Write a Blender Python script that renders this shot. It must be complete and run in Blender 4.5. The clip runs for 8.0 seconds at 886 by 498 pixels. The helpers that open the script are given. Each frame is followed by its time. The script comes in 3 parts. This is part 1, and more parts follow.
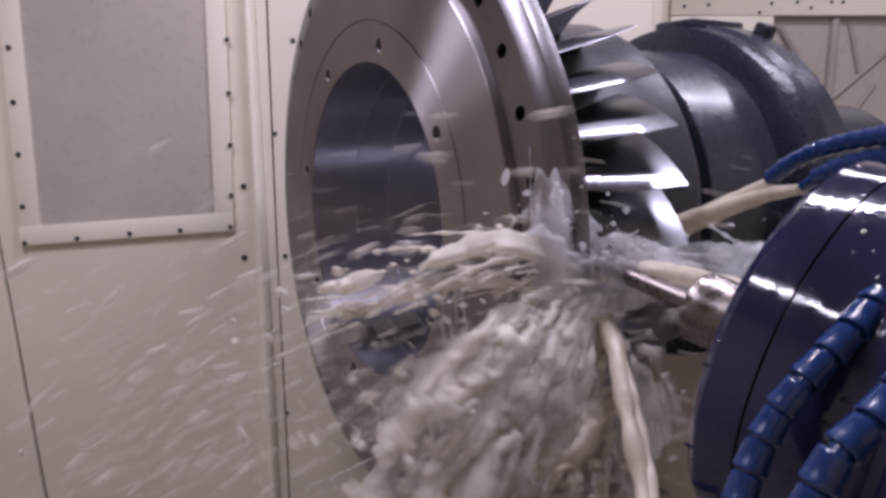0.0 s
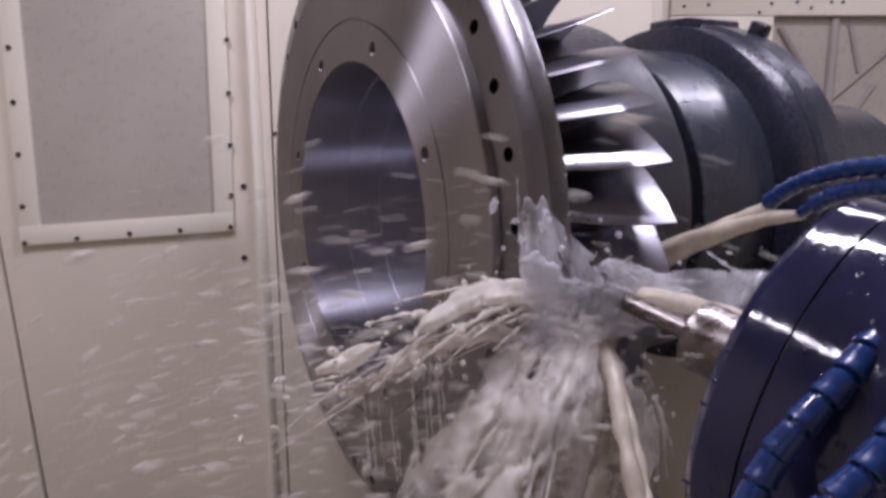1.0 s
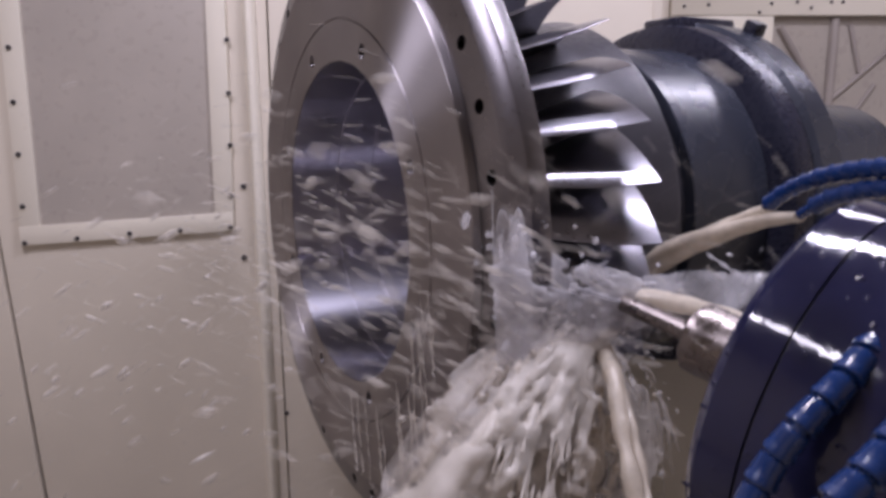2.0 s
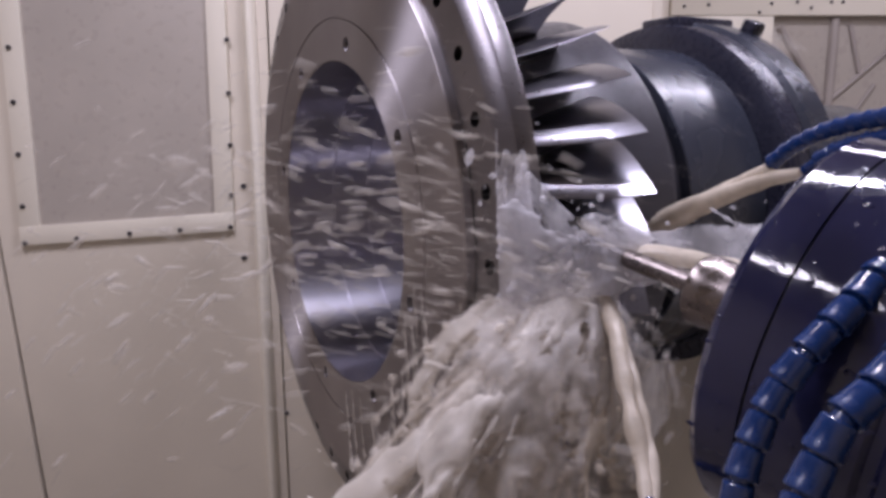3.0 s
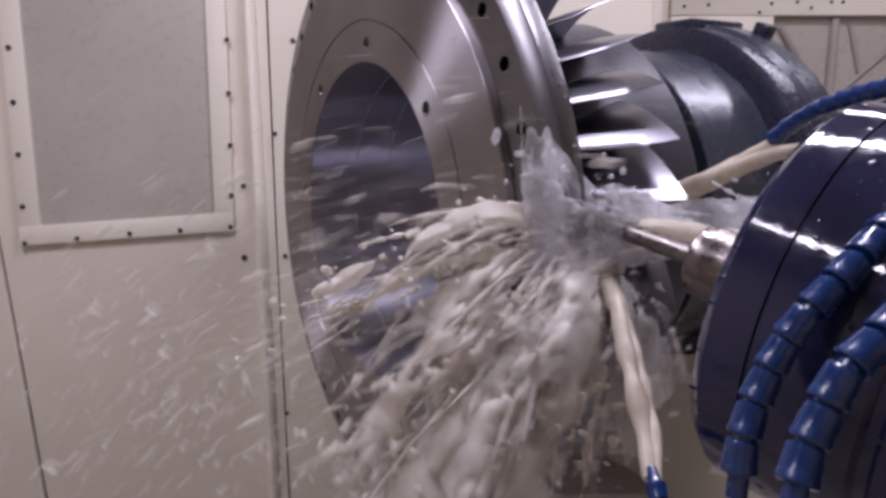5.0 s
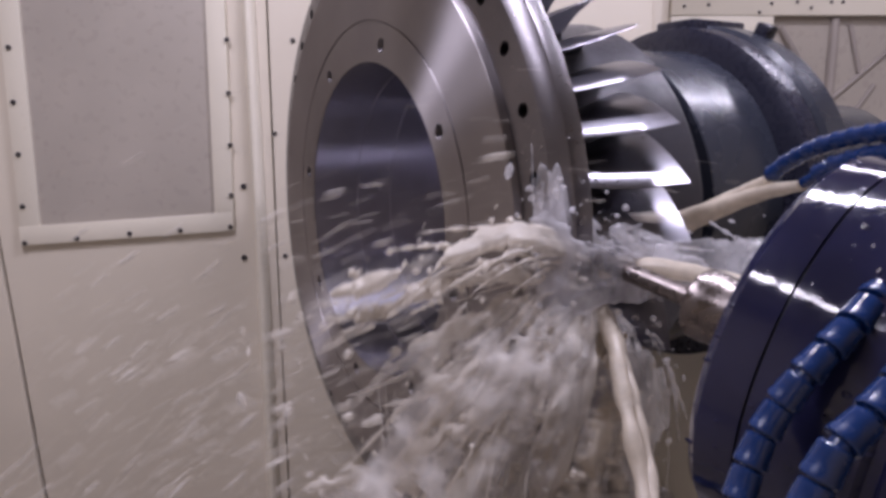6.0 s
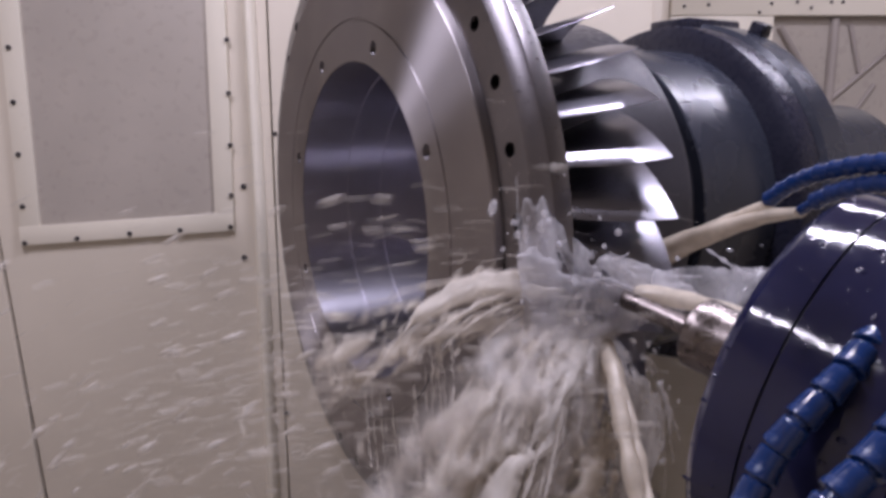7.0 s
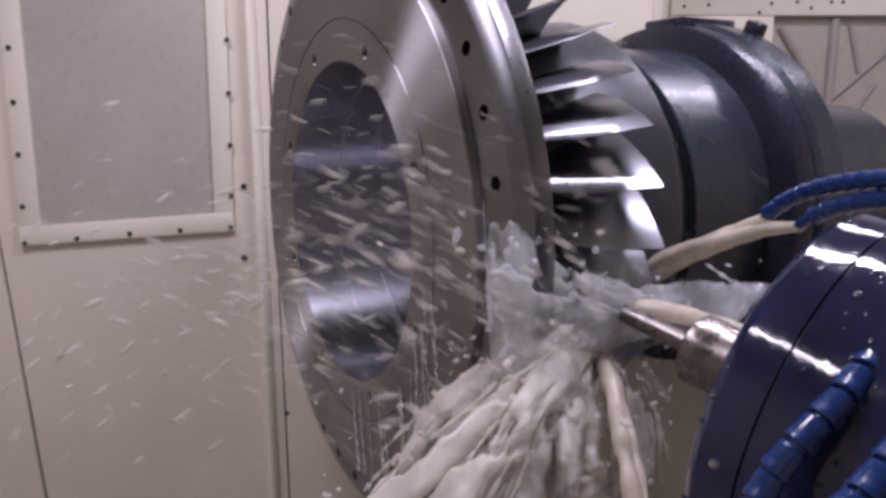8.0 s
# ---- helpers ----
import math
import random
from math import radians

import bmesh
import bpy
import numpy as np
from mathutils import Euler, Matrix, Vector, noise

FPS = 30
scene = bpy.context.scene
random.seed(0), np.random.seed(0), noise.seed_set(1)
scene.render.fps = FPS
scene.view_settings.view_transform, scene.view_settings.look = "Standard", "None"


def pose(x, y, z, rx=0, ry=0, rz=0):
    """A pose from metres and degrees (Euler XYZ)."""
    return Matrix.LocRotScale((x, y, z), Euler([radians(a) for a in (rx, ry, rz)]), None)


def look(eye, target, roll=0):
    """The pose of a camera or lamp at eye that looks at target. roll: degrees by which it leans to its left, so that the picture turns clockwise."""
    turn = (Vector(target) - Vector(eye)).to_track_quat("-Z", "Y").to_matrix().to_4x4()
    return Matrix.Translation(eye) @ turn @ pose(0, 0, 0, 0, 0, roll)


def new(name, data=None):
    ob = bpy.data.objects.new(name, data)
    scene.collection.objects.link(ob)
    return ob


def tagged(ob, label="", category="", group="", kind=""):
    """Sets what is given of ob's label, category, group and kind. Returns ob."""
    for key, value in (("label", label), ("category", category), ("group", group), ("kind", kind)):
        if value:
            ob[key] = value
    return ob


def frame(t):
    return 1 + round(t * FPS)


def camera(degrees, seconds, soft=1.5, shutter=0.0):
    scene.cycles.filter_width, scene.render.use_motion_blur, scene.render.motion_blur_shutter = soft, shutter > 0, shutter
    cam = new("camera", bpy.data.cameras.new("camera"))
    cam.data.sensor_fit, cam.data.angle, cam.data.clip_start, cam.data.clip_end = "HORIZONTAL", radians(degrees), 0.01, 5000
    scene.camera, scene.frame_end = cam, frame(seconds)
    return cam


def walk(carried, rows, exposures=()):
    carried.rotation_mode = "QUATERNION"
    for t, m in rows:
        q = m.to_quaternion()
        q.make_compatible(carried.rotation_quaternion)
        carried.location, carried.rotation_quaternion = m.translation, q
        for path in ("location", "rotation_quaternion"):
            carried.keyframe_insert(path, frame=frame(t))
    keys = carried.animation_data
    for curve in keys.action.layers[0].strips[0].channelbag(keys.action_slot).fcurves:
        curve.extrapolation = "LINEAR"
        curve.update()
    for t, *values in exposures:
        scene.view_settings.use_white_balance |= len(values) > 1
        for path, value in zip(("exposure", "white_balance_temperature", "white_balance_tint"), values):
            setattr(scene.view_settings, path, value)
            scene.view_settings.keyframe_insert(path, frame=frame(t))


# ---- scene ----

EYE = 1.5
PITCH = 10.9
cam = camera(64.0, 8.0, soft=3.4, shutter=0.7)
eye_pose = pose(0, 0, EYE, 90 - PITCH, 0, 0)
walk(cam, [(0.0, eye_pose), (8.0, eye_pose)], exposures=[(0.0, 0.10, 5850, 29), (8.0, 0.10, 5850, 29)])

# ---------------------------------------------------------------- light
world = bpy.data.worlds.new("world")
scene.world = world
world.use_nodes = True
world.node_tree.nodes["Background"].inputs[0].default_value = (0.6, 0.58, 0.6, 1)
world.node_tree.nodes["Background"].inputs[1].default_value = 0.05


def area_lamp(name, where, target, sx, sy, watts, colour):
    data = bpy.data.lights.new(name, "AREA")
    data.shape, data.size, data.size_y, data.energy, data.color = "RECTANGLE", sx, sy, watts, colour
    ob = new(name, data)
    ob.matrix_world = look(where, target)
    return ob


area_lamp("overhead_light", (0.55, 0.96, 2.62), (0.55, 0.97, 0.0), 0.8, 0.06, 17, (1.0, 0.98, 0.97))
area_lamp("overhead_light", (-0.58, 0.66, 2.62), (-0.55, 0.7, 0.0), 0.13, 0.50, 11, (1.0, 0.98, 0.97))

area_lamp("overhead_light", (-0.91, 0.12, 2.62), (-0.91, 0.13, 0.0), 0.04, 0.50, 5, (1.0, 0.98, 0.97))
# extra light with no known fitting, added to brighten the far bay
area_lamp("overhead_light", (1.45, 1.75, 2.62), (1.45, 1.9, 0.0), 0.9, 0.10, 9, (1.0, 0.98, 0.97))

# ---------------------------------------------------------------- materials


def material(name, colour, rough=0.5, metal=0.0, var=0.12, scale=6.0, bump=0.1, grain=90.0, coat=0.0, anis=0.0, rough_var=0.12):
    """A Principled surface with mottling, grain and relief at two scales."""
    m = bpy.data.materials.new(name)
    m.use_nodes = True
    nt = m.node_tree
    b = nt.nodes["Principled BSDF"]
    tc = nt.nodes.new("ShaderNodeTexCoord")
    big = nt.nodes.new("ShaderNodeTexNoise")
    big.inputs["Scale"].default_value, big.inputs["Detail"].default_value = scale, 4
    fine = nt.nodes.new("ShaderNodeTexNoise")
    fine.inputs["Scale"].default_value, fine.inputs["Detail"].default_value = grain, 3
    nt.links.new(tc.outputs["Object"], big.inputs["Vector"])
    nt.links.new(tc.outputs["Object"], fine.inputs["Vector"])
    ramp = nt.nodes.new("ShaderNodeMapRange")
    ramp.inputs[1].default_value, ramp.inputs[2].default_value = 0.3, 0.7
    ramp.inputs[3].default_value, ramp.inputs[4].default_value = 1 - var, 1 + var
    nt.links.new(big.outputs["Fac"], ramp.inputs[0])
    mix = nt.nodes.new("ShaderNodeVectorMath")
    mix.operation = "SCALE"
    mix.inputs[0].default_value = colour
    nt.links.new(ramp.outputs[0], mix.inputs["Scale"])
    nt.links.new(mix.outputs[0], b.inputs["Base Color"])
    rr = nt.nodes.new("ShaderNodeMapRange")
    rr.inputs[1].default_value, rr.inputs[2].default_value = 0.3, 0.7
    rr.inputs[3].default_value, rr.inputs[4].default_value = max(rough - rough_var, 0.03), rough + rough_var
    nt.links.new(fine.outputs["Fac"], rr.inputs[0])
    nt.links.new(rr.outputs[0], b.inputs["Roughness"])
    bp = nt.nodes.new("ShaderNodeBump")
    bp.inputs["Strength"].default_value, bp.inputs["Distance"].default_value = bump, 0.002
    nt.links.new(fine.outputs["Fac"], bp.inputs["Height"])
    nt.links.new(bp.outputs[0], b.inputs["Normal"])
    b.inputs["Metallic"].default_value = metal
    b.inputs["Coat Weight"].default_value = coat
    b.inputs["Coat Roughness"].default_value = 0.06
    if anis:
        tan = nt.nodes.new("ShaderNodeTangent")
        tan.direction_type, tan.axis = "RADIAL", "Z"
        nt.links.new(tan.outputs[0], b.inputs["Tangent"])
        b.inputs["Anisotropic"].default_value = anis
        b.inputs["Anisotropic Rotation"].default_value = 0.25
    return m


CREAM = material("cream_enamel", (0.66, 0.60, 0.50), 0.42, var=0.06, scale=2.5, bump=0.05, grain=60)
CREAM_FRAME = material("cream_frame_enamel", (0.74, 0.69, 0.58), 0.38, var=0.05, scale=3, bump=0.04)
FROSTED = material("frosted_pane", (0.405, 0.365, 0.318), 0.33, var=0.08, scale=3.5, bump=0.08, grain=40)
BOLT = material("blackened_bolt", (0.05, 0.045, 0.05), 0.45, metal=0.6)
TURNED = material("turned_steel", (0.325, 0.303, 0.312), 0.38, metal=1.0, var=0.10, scale=7, bump=0.0, grain=200, anis=1.0, rough_var=0.02)
RIM_STEEL = material("ground_ring_steel", (0.195, 0.184, 0.196), 0.30, metal=1.0, var=0.14, scale=8, bump=0.0, grain=200, rough_var=0.03)
BORE = material("honed_bore_steel", (0.50, 0.49, 0.56), 0.32, metal=1.0, var=0.12, scale=9, bump=0.0, grain=120, rough_var=0.01, anis=0.95)
BLADE = material("milled_blade_steel", (0.225, 0.22, 0.25), 0.31, metal=1.0, var=0.14, scale=9, bump=0.02, grain=160, rough_var=0.04)
# hub colour is darkened to carry the shade between the close-set blades
HUB = material("shaded_hub_steel", (0.045, 0.044, 0.055), 0.40, metal=0.25, var=0.25, scale=8, bump=0.04)
DRUM = material("grey_fixture_iron", (0.029, 0.033, 0.047), 0.27, metal=0.1, var=0.25, scale=5, bump=0.0, grain=18, coat=0.1, rough_var=0.025)
DARK_IRON = material("dark_iron", (0.020, 0.021, 0.036), 0.28, metal=0.2, var=0.2, scale=7, bump=0.004, rough_var=0.04)
HOLE = material("hole_shadow_steel", (0.10, 0.09, 0.10), 0.5, metal=0.8)
NAVY = material("navy_spindle_enamel", (0.015, 0.016, 0.048), 0.08, var=0.35, scale=9, bump=0.14, grain=80, coat=0.1, rough_var=0.035)
NAVY_DARK = material("navy_seam", (0.006, 0.007, 0.02), 0.4)
BLUE = material("blue_hose_plastic", (0.0075, 0.031, 0.13), 0.22, var=0.25, scale=30, bump=0.06, coat=0.3)
TOOL = material("ground_tool_steel", (0.20, 0.175, 0.165), 0.30, metal=1.0, var=0.12, scale=20, bump=0.005)
GREY_BED = material("grey_way_cover", (0.48, 0.45, 0.43), 0.35, metal=0.15, var=0.15, scale=3)
SUMP = material("wet_sump_steel", (0.36, 0.33, 0.30), 0.3, metal=0.2, var=0.25, scale=4)
CEIL = material("ceiling_enamel", (0.55, 0.52, 0.48), 0.5, var=0.05)


def coolant_material(name, colour, clear, rough=0.35, scale=30.0, swing=0.45, relief=0.25):
    """Milky emulsion: a glossy cream body that lets light through and thins to clear water in patches."""
    m = bpy.data.materials.new(name)
    m.use_nodes = True
    nt = m.node_tree
    b, out = nt.nodes["Principled BSDF"], nt.nodes["Material Output"]
    b.inputs["Base Color"].default_value = (*colour, 1)
    b.inputs["Roughness"].default_value = rough
    glow = nt.nodes.new("ShaderNodeBsdfTranslucent")
    glow.inputs[0].default_value = (*colour, 1)
    clearer = nt.nodes.new("ShaderNodeBsdfTransparent")
    clearer.inputs[0].default_value = (0.97, 0.96, 0.95, 1)
    tc = nt.nodes.new("ShaderNodeTexCoord")
    n = nt.nodes.new("ShaderNodeTexNoise")
    n.inputs["Scale"].default_value, n.inputs["Detail"].default_value = scale, 4
    nt.links.new(tc.outputs["Object"], n.inputs["Vector"])
    r = nt.nodes.new("ShaderNodeMapRange")
    r.inputs[1].default_value, r.inputs[2].default_value = 0.35, 0.65
    r.inputs[3].default_value, r.inputs[4].default_value = max(clear - swing, 0.0), min(clear + swing, 0.97)
    nt.links.new(n.outputs["Fac"], r.inputs[0])
    bp = nt.nodes.new("ShaderNodeBump")
    bp.inputs["Strength"].default_value, bp.inputs["Distance"].default_value = relief, 0.006
    nt.links.new(n.outputs["Fac"], bp.inputs["Height"])
    nt.links.new(bp.outputs[0], b.inputs["Normal"])
    body = nt.nodes.new("ShaderNodeMixShader")
    body.inputs[0].default_value = 0.35
    nt.links.new(b.outputs[0], body.inputs[1])
    nt.links.new(glow.outputs[0], body.inputs[2])
    mx = nt.nodes.new("ShaderNodeMixShader")
    nt.links.new(r.outputs[0], mx.inputs[0])
    nt.links.new(body.outputs[0], mx.inputs[1])
    nt.links.new(clearer.outputs[0], mx.inputs[2])
    nt.links.new(mx.outputs[0], out.inputs["Surface"])
    return m


MILK = coolant_material("milky_coolant", (0.83, 0.785, 0.715), 0.22, scale=13, swing=0.22, relief=0.12)
STREAM = coolant_material("coolant_stream", (0.74, 0.67, 0.56), 0.18, scale=26, swing=0.2, relief=0.15)
LACE = coolant_material("torn_coolant", (0.81, 0.77, 0.71), 0.42, scale=13, swing=0.32, relief=0.12)
VEIL = coolant_material("thin_coolant", (0.78, 0.75, 0.72), 0.70, scale=14, swing=0.22, relief=0.1)
FILM = coolant_material("clear_coolant_film", (0.88, 0.88, 0.92), 0.58, scale=20, swing=0.26, rough=0.15, relief=0.05)
FAN = coolant_material("clear_coolant_fan", (0.80, 0.80, 0.84), 0.74, scale=20, swing=0.14, rough=0.12, relief=0.05)
DROP = coolant_material("coolant_drops", (0.80, 0.76, 0.70), 0.46, scale=60, swing=0.3)

# ---------------------------------------------------------------- building helpers


def part(name, bm, mat, parent=None, label="", smooth=True, m=None):
    me = bpy.data.meshes.new(name)
    bmesh.ops.recalc_face_normals(bm, faces=bm.faces[:])
    bm.to_mesh(me)
    bm.free()
    me.materials.append(mat)
    if smooth:
        me.polygons.foreach_set("use_smooth", [True] * len(me.polygons))
        me.set_sharp_from_angle(angle=radians(35))
    ob = new(name, me)
    if parent is not None:
        ob.parent = parent
    if m is not None:
        ob.matrix_basis = m
    if label:
        tagged(ob, label)
    return ob


def thing(name, label, category, m=None, group="", kind=""):
    ob = new(name)
    ob.empty_display_size = 0.05
    if m is not None:
        ob.matrix_world = m
    return tagged(ob, label, category, group, kind)


def box(x0, y0, z0, x1, y1, z1, bevel=0.0):
    bm = bmesh.new()
    bmesh.ops.create_cube(bm, size=1)
    for v in bm.verts:
        v.co = Vector(((x0 + x1) / 2 + v.co.x * (x1 - x0), (y0 + y1) / 2 + v.co.y * (y1 - y0), (z0 + z1) / 2 + v.co.z * (z1 - z0)))
    if bevel:
        bmesh.ops.bevel(bm, geom=bm.edges[:], offset=bevel, segments=2, affect="EDGES", profile=0.5)
    return bm


def lathe(profile, n=96, closed=True):
    """A turned body about local z from (radius, z) pairs; closed joins the last pair to the first."""
    bm = bmesh.new()
    rings = []
    for r, z in profile:
        if r < 1e-6:
            rings.append([bm.verts.new((0, 0, z))])
        else:
            rings.append([bm.verts.new((r * math.cos(2 * math.pi * i / n), r * math.sin(2 * math.pi * i / n), z)) for i in range(n)])
    pairs = list(zip(rings, rings[1:])) + ([(rings[-1], rings[0])] if closed else [])
    for a, b in pairs:
        for i in range(n):
            j = (i + 1) % n
            if len(a) == 1 and len(b) == 1:
                continue
            if len(a) == 1:
                bm.faces.new((a[0], b[j], b[i]))
            elif len(b) == 1:
                bm.faces.new((a[i], a[j], b[0]))
            else:
                bm.faces.new((a[i], a[j], b[j], b[i]))
    return bm


def smooth_path(points, steps):
    """Catmull-Rom through the points."""
    p = [Vector(q) for q in points]
    p = [2 * p[0] - p[1]] + p + [2 * p[-1] - p[-2]]
    out = []
    for k in range(1, len(p) - 2):
        for s in range(steps):
            t = s / steps
            a, b, c, d = p[k - 1], p[k], p[k + 1], p[k + 2]
            out.append(0.5 * ((2 * b) + (c - a) * t + (2 * a - 5 * b + 4 * c - d) * t * t + (3 * b - a - 3 * c + d) * t ** 3))
    out.append(p[-2])
    return out


def tube(path, radius, n=14, bm=None, rough=0.0, seed=0.0, freq=40.0, flat=1.0):
    """A tube along the path; radius(t) for t in 0..1; rough makes the skin lumpy."""
    bm = bm or bmesh.new()
    rings = []
    side = None
    for k, c in enumerate(path):
        way = (path[min(k + 1, len(path) - 1)] - path[max(k - 1, 0)]).normalized()
        side = (way.cross(Vector((0, 0, 1)) if abs(way.z) < 0.95 else Vector((1, 0, 0)))).normalized() if side is None else (side - way * side.dot(way)).normalized()
        other = way.cross(side)
        r = radius(k / (len(path) - 1))
        ring = []
        for i in range(n):
            a = 2 * math.pi * i / n
            d = side * math.cos(a) + other * math.sin(a) * flat
            q = r
            if rough:
                q *= 1 + rough * noise.noise((c + d * r) * freq + Vector((seed, 0, seed * 1.7)))
            ring.append(bm.verts.new(c + d * q))
        rings.append(ring)
    for a, b in zip(rings, rings[1:]):
        for i in range(n):
            j = (i + 1) % n
            bm.faces.new((a[i], a[j], b[j], b[i]))
    bm.faces.new(rings[0])
    bm.faces.new(rings[-1][::-1])
    return bm


# ---------------------------------------------------------------- the machine's enclosure
DOOR = Matrix.Translation((-0.98154, 1.66, EYE + 0.14695)) @ pose(0, 0, 0, -4.464, -1.520, 4.430)


def plate(name, corners, thick, mat, label, bevel=0.002, parent=None, m=DOOR, kind="structure", category="wall"):
    """A flat plate from four (x, z) corners in its wall's plane, front at y = 0 or the given depth."""
    bm = bmesh.new()
    (c, front) = corners
    f = [bm.verts.new((x, front, z)) for x, z in c]
    b = [bm.verts.new((x, front + thick, z)) for x, z in c]
    bm.faces.new(f)
    bm.faces.new(b[::-1])
    n = len(c)
    for i in range(n):
        bm.faces.new((f[i], f[(i + 1) % n], b[(i + 1) % n], b[i]))
    if bevel:
        bmesh.ops.bevel(bm, geom=bm.edges[:], offset=bevel, segments=2, affect="EDGES", profile=0.5)
    ob = part(name, bm, mat, parent, "", False, m)
    return tagged(ob, label, category if parent is None else "", "", kind if parent is None else "")


# the wall in three sheets: a side panel, the door leaf with its window, and the sheet behind the workpiece
plate("wall_west", ([(-0.95, -1.5), (0.008, -1.5), (-0.082, -0.30), (-0.10, 1.4), (-0.95, 1.4)], 0.0), 0.03, CREAM, "cream enamelled sheet steel side panel of the machine", 0.004)
WINDOW = [(0.003, -0.004), (0.486, 0.004), (-0.004, -0.447), (0.466, -0.427)]
door = thing("door_1", "cream enamelled machine door with a bolted frosted window", "door", DOOR, kind="structure")
leaf = [(0.014, -1.5), (0.558, -1.5), (0.567, -0.5), (0.60, 1.4), (-0.094, 1.4), (-0.076, -0.30)]
plate("door_leaf", (leaf, 0.008), 0.03, CREAM, "", 0.003, door, None)


def quad_bar(a, b, width_a, width_b, front, thick):
    """A straight frame bar in the wall plane from a to b (x, z), between two side offsets."""
    a, b = Vector((a[0], 0, a[1])), Vector((b[0], 0, b[1]))
    n = (b - a).normalized().cross(Vector((0, 1, 0)))
    bm = bmesh.new()
    c = [a + n * width_a, b + n * width_a, b + n * width_b, a + n * width_b]
    f = [bm.verts.new(v + Vector((0, front, 0))) for v in c]
    k = [bm.verts.new(v + Vector((0, front + thick, 0))) for v in c]
    bm.faces.new(f)
    bm.faces.new(k[::-1])
    for i in range(4):
        bm.faces.new((f[i], f[(i + 1) % 4], k[(i + 1) % 4], k[i]))
    bmesh.ops.bevel(bm, geom=bm.edges[:], offset=0.0018, segments=2, affect="EDGES", profile=0.5)
    return bm


frame_part = part("window_frame", quad_bar((-0.014, 0.80), (-0.0135, -0.452), 0.0, 0.046, -0.006, 0.016), CREAM_FRAME, door, "pale cream bolted frame bar")
part("window_frame", quad_bar((0.503, 0.80), (0.4735, -0.437), -0.044, 0.0, -0.006, 0.016), CREAM_FRAME, door, "pale cream bolted frame bar")
part("window_frame", quad_bar((-0.0138, -0.453), (0.4736, -0.4365), 0.0, 0.044, -0.0075, 0.016), CREAM_FRAME, door, "pale cream bolted frame bar")
pane_bm = box(0.02, 0.002, -0.43, 0.47, 0.007, 0.80)
part("pane", pane_bm, FROSTED, door, "frosted grey window pane")


def bolt_mesh(r, h):
    bm = lathe([(0, -h), (r * 0.8, -h), (r, -h * 0.7), (r, 0.004), (0, 0.004)], 14, False)
    bmesh.ops.rotate(bm, verts=bm.verts[:], cent=(0, 0, 0), matrix=Matrix.Rotation(radians(-90), 3, "X"))
    return bm


bolt_first = None
bolts = [(0.003, 0.228), (0.003, 0.112), (0.003, -0.004), (0.0015, -0.125), (0.001, -0.243), (-0.001, -0.362), (-0.004, -0.447)]
bolts += [(0.492, 0.122), (0.486, 0.004), (0.482, -0.117), (0.478, -0.236), (0.473, -0.353), (0.466, -0.427)]
bolts += [(0.114, -0.441), (0.234, -0.434), (0.350, -0.431)]
for x, z in bolts:
    if bolt_first is None:
        bolt_first = part("bolt", bolt_mesh(0.0054, 0.0045), BOLT, door, "black button-head bolt", m=pose(x, -0.006, z))
    else:
        b = new("bolt", bolt_first.data)
        b.parent, b.matrix_basis = door, pose(x, -0.0075, z)
for x, z in ((0.5, -0.333), (0.491, -0.503)):
    b = new("bolt", bolt_first.data)
    b.parent, b.matrix_basis = door, pose(x, 0.008, z) @ Matrix.Scale(1.25, 4)

# rolled post beside the door leaf
post_bm = tube(smooth_path([(0.548, 0.016, 1.4), (0.535, 0.016, -0.2), (0.522, 0.016, -1.5)], 6), lambda t: 0.036, 24, flat=0.45)
part("post", post_bm, CREAM_FRAME, door, "rolled cream edge of the door")
seam = plate("wall_north", ([(0.563, -1.5), (1.49, -1.5), (1.49, 1.4), (0.605, 1.4), (0.572, -0.5)], 0.0), 0.03, CREAM, "cream enamelled sheet behind the workpiece", 0.003)
for x, z in ((0.573, -0.212), (0.581, -0.502), (0.562, -0.891), (0.627, 0.0)):
    b = new("bolt", bolt_first.data)
    b.parent, b.matrix_basis = seam, pose(x + 0.008, 0.0, z)

# far bay at the right: cream panel with a window onto the hall
FAR = 2.6
wall_east = thing("wall_east", "cream enamelled end wall with a wide window", "wall", pose(0, FAR, EYE), kind="structure")
part("wall_sheet", box(0.80, 0.0, 0.335, 2.6, 0.03, 1.2, 0.003), CREAM_FRAME, wall_east)
part("wall_sheet", box(0.80, 0.0, -1.5, 1.165, 0.03, 0.333, 0.003), CREAM_FRAME, wall_east)
part("wall_sheet", box(0.50, 0.012, -1.5, 0.798, 0.03, 1.2, 0.003), CREAM, wall_east)
part("wall_sheet", box(1.167, 0.0, -1.5, 2.6, 0.03, -0.45, 0.003), CREAM, wall_east)
part("pane", box(1.16, 0.034, -0.46, 2.6, 0.042, 0.345), FROSTED, wall_east, "hazy grey window pane")
plate("wall_east_return", ([(0.0, -1.5), (0.9, -1.5), (0.9, 1.4), (0.0, 1.4)], 0.0), 0.03, CREAM, "cream sheet closing the corner", 0.002, m=pose(0.53, 1.79, EYE, 0, 0, 90))
for x, z in ((0.845, 0.365), (0.93, 0.37), (1.15, 0.375), (1.11, 0.345), (1.24, 0.38), (1.36, 0.38), (1.40, 0.38), (1.29, 0.36)):
    b = new("bolt", bolt_first.data)
    b.parent, b.matrix_basis = wall_east, pose(x, 0.0, z)
# bars stand at the pane's face; the haze is put into their pale colour
frame_dark = material("hall_frame_haze", (0.31, 0.275, 0.25), 0.6)
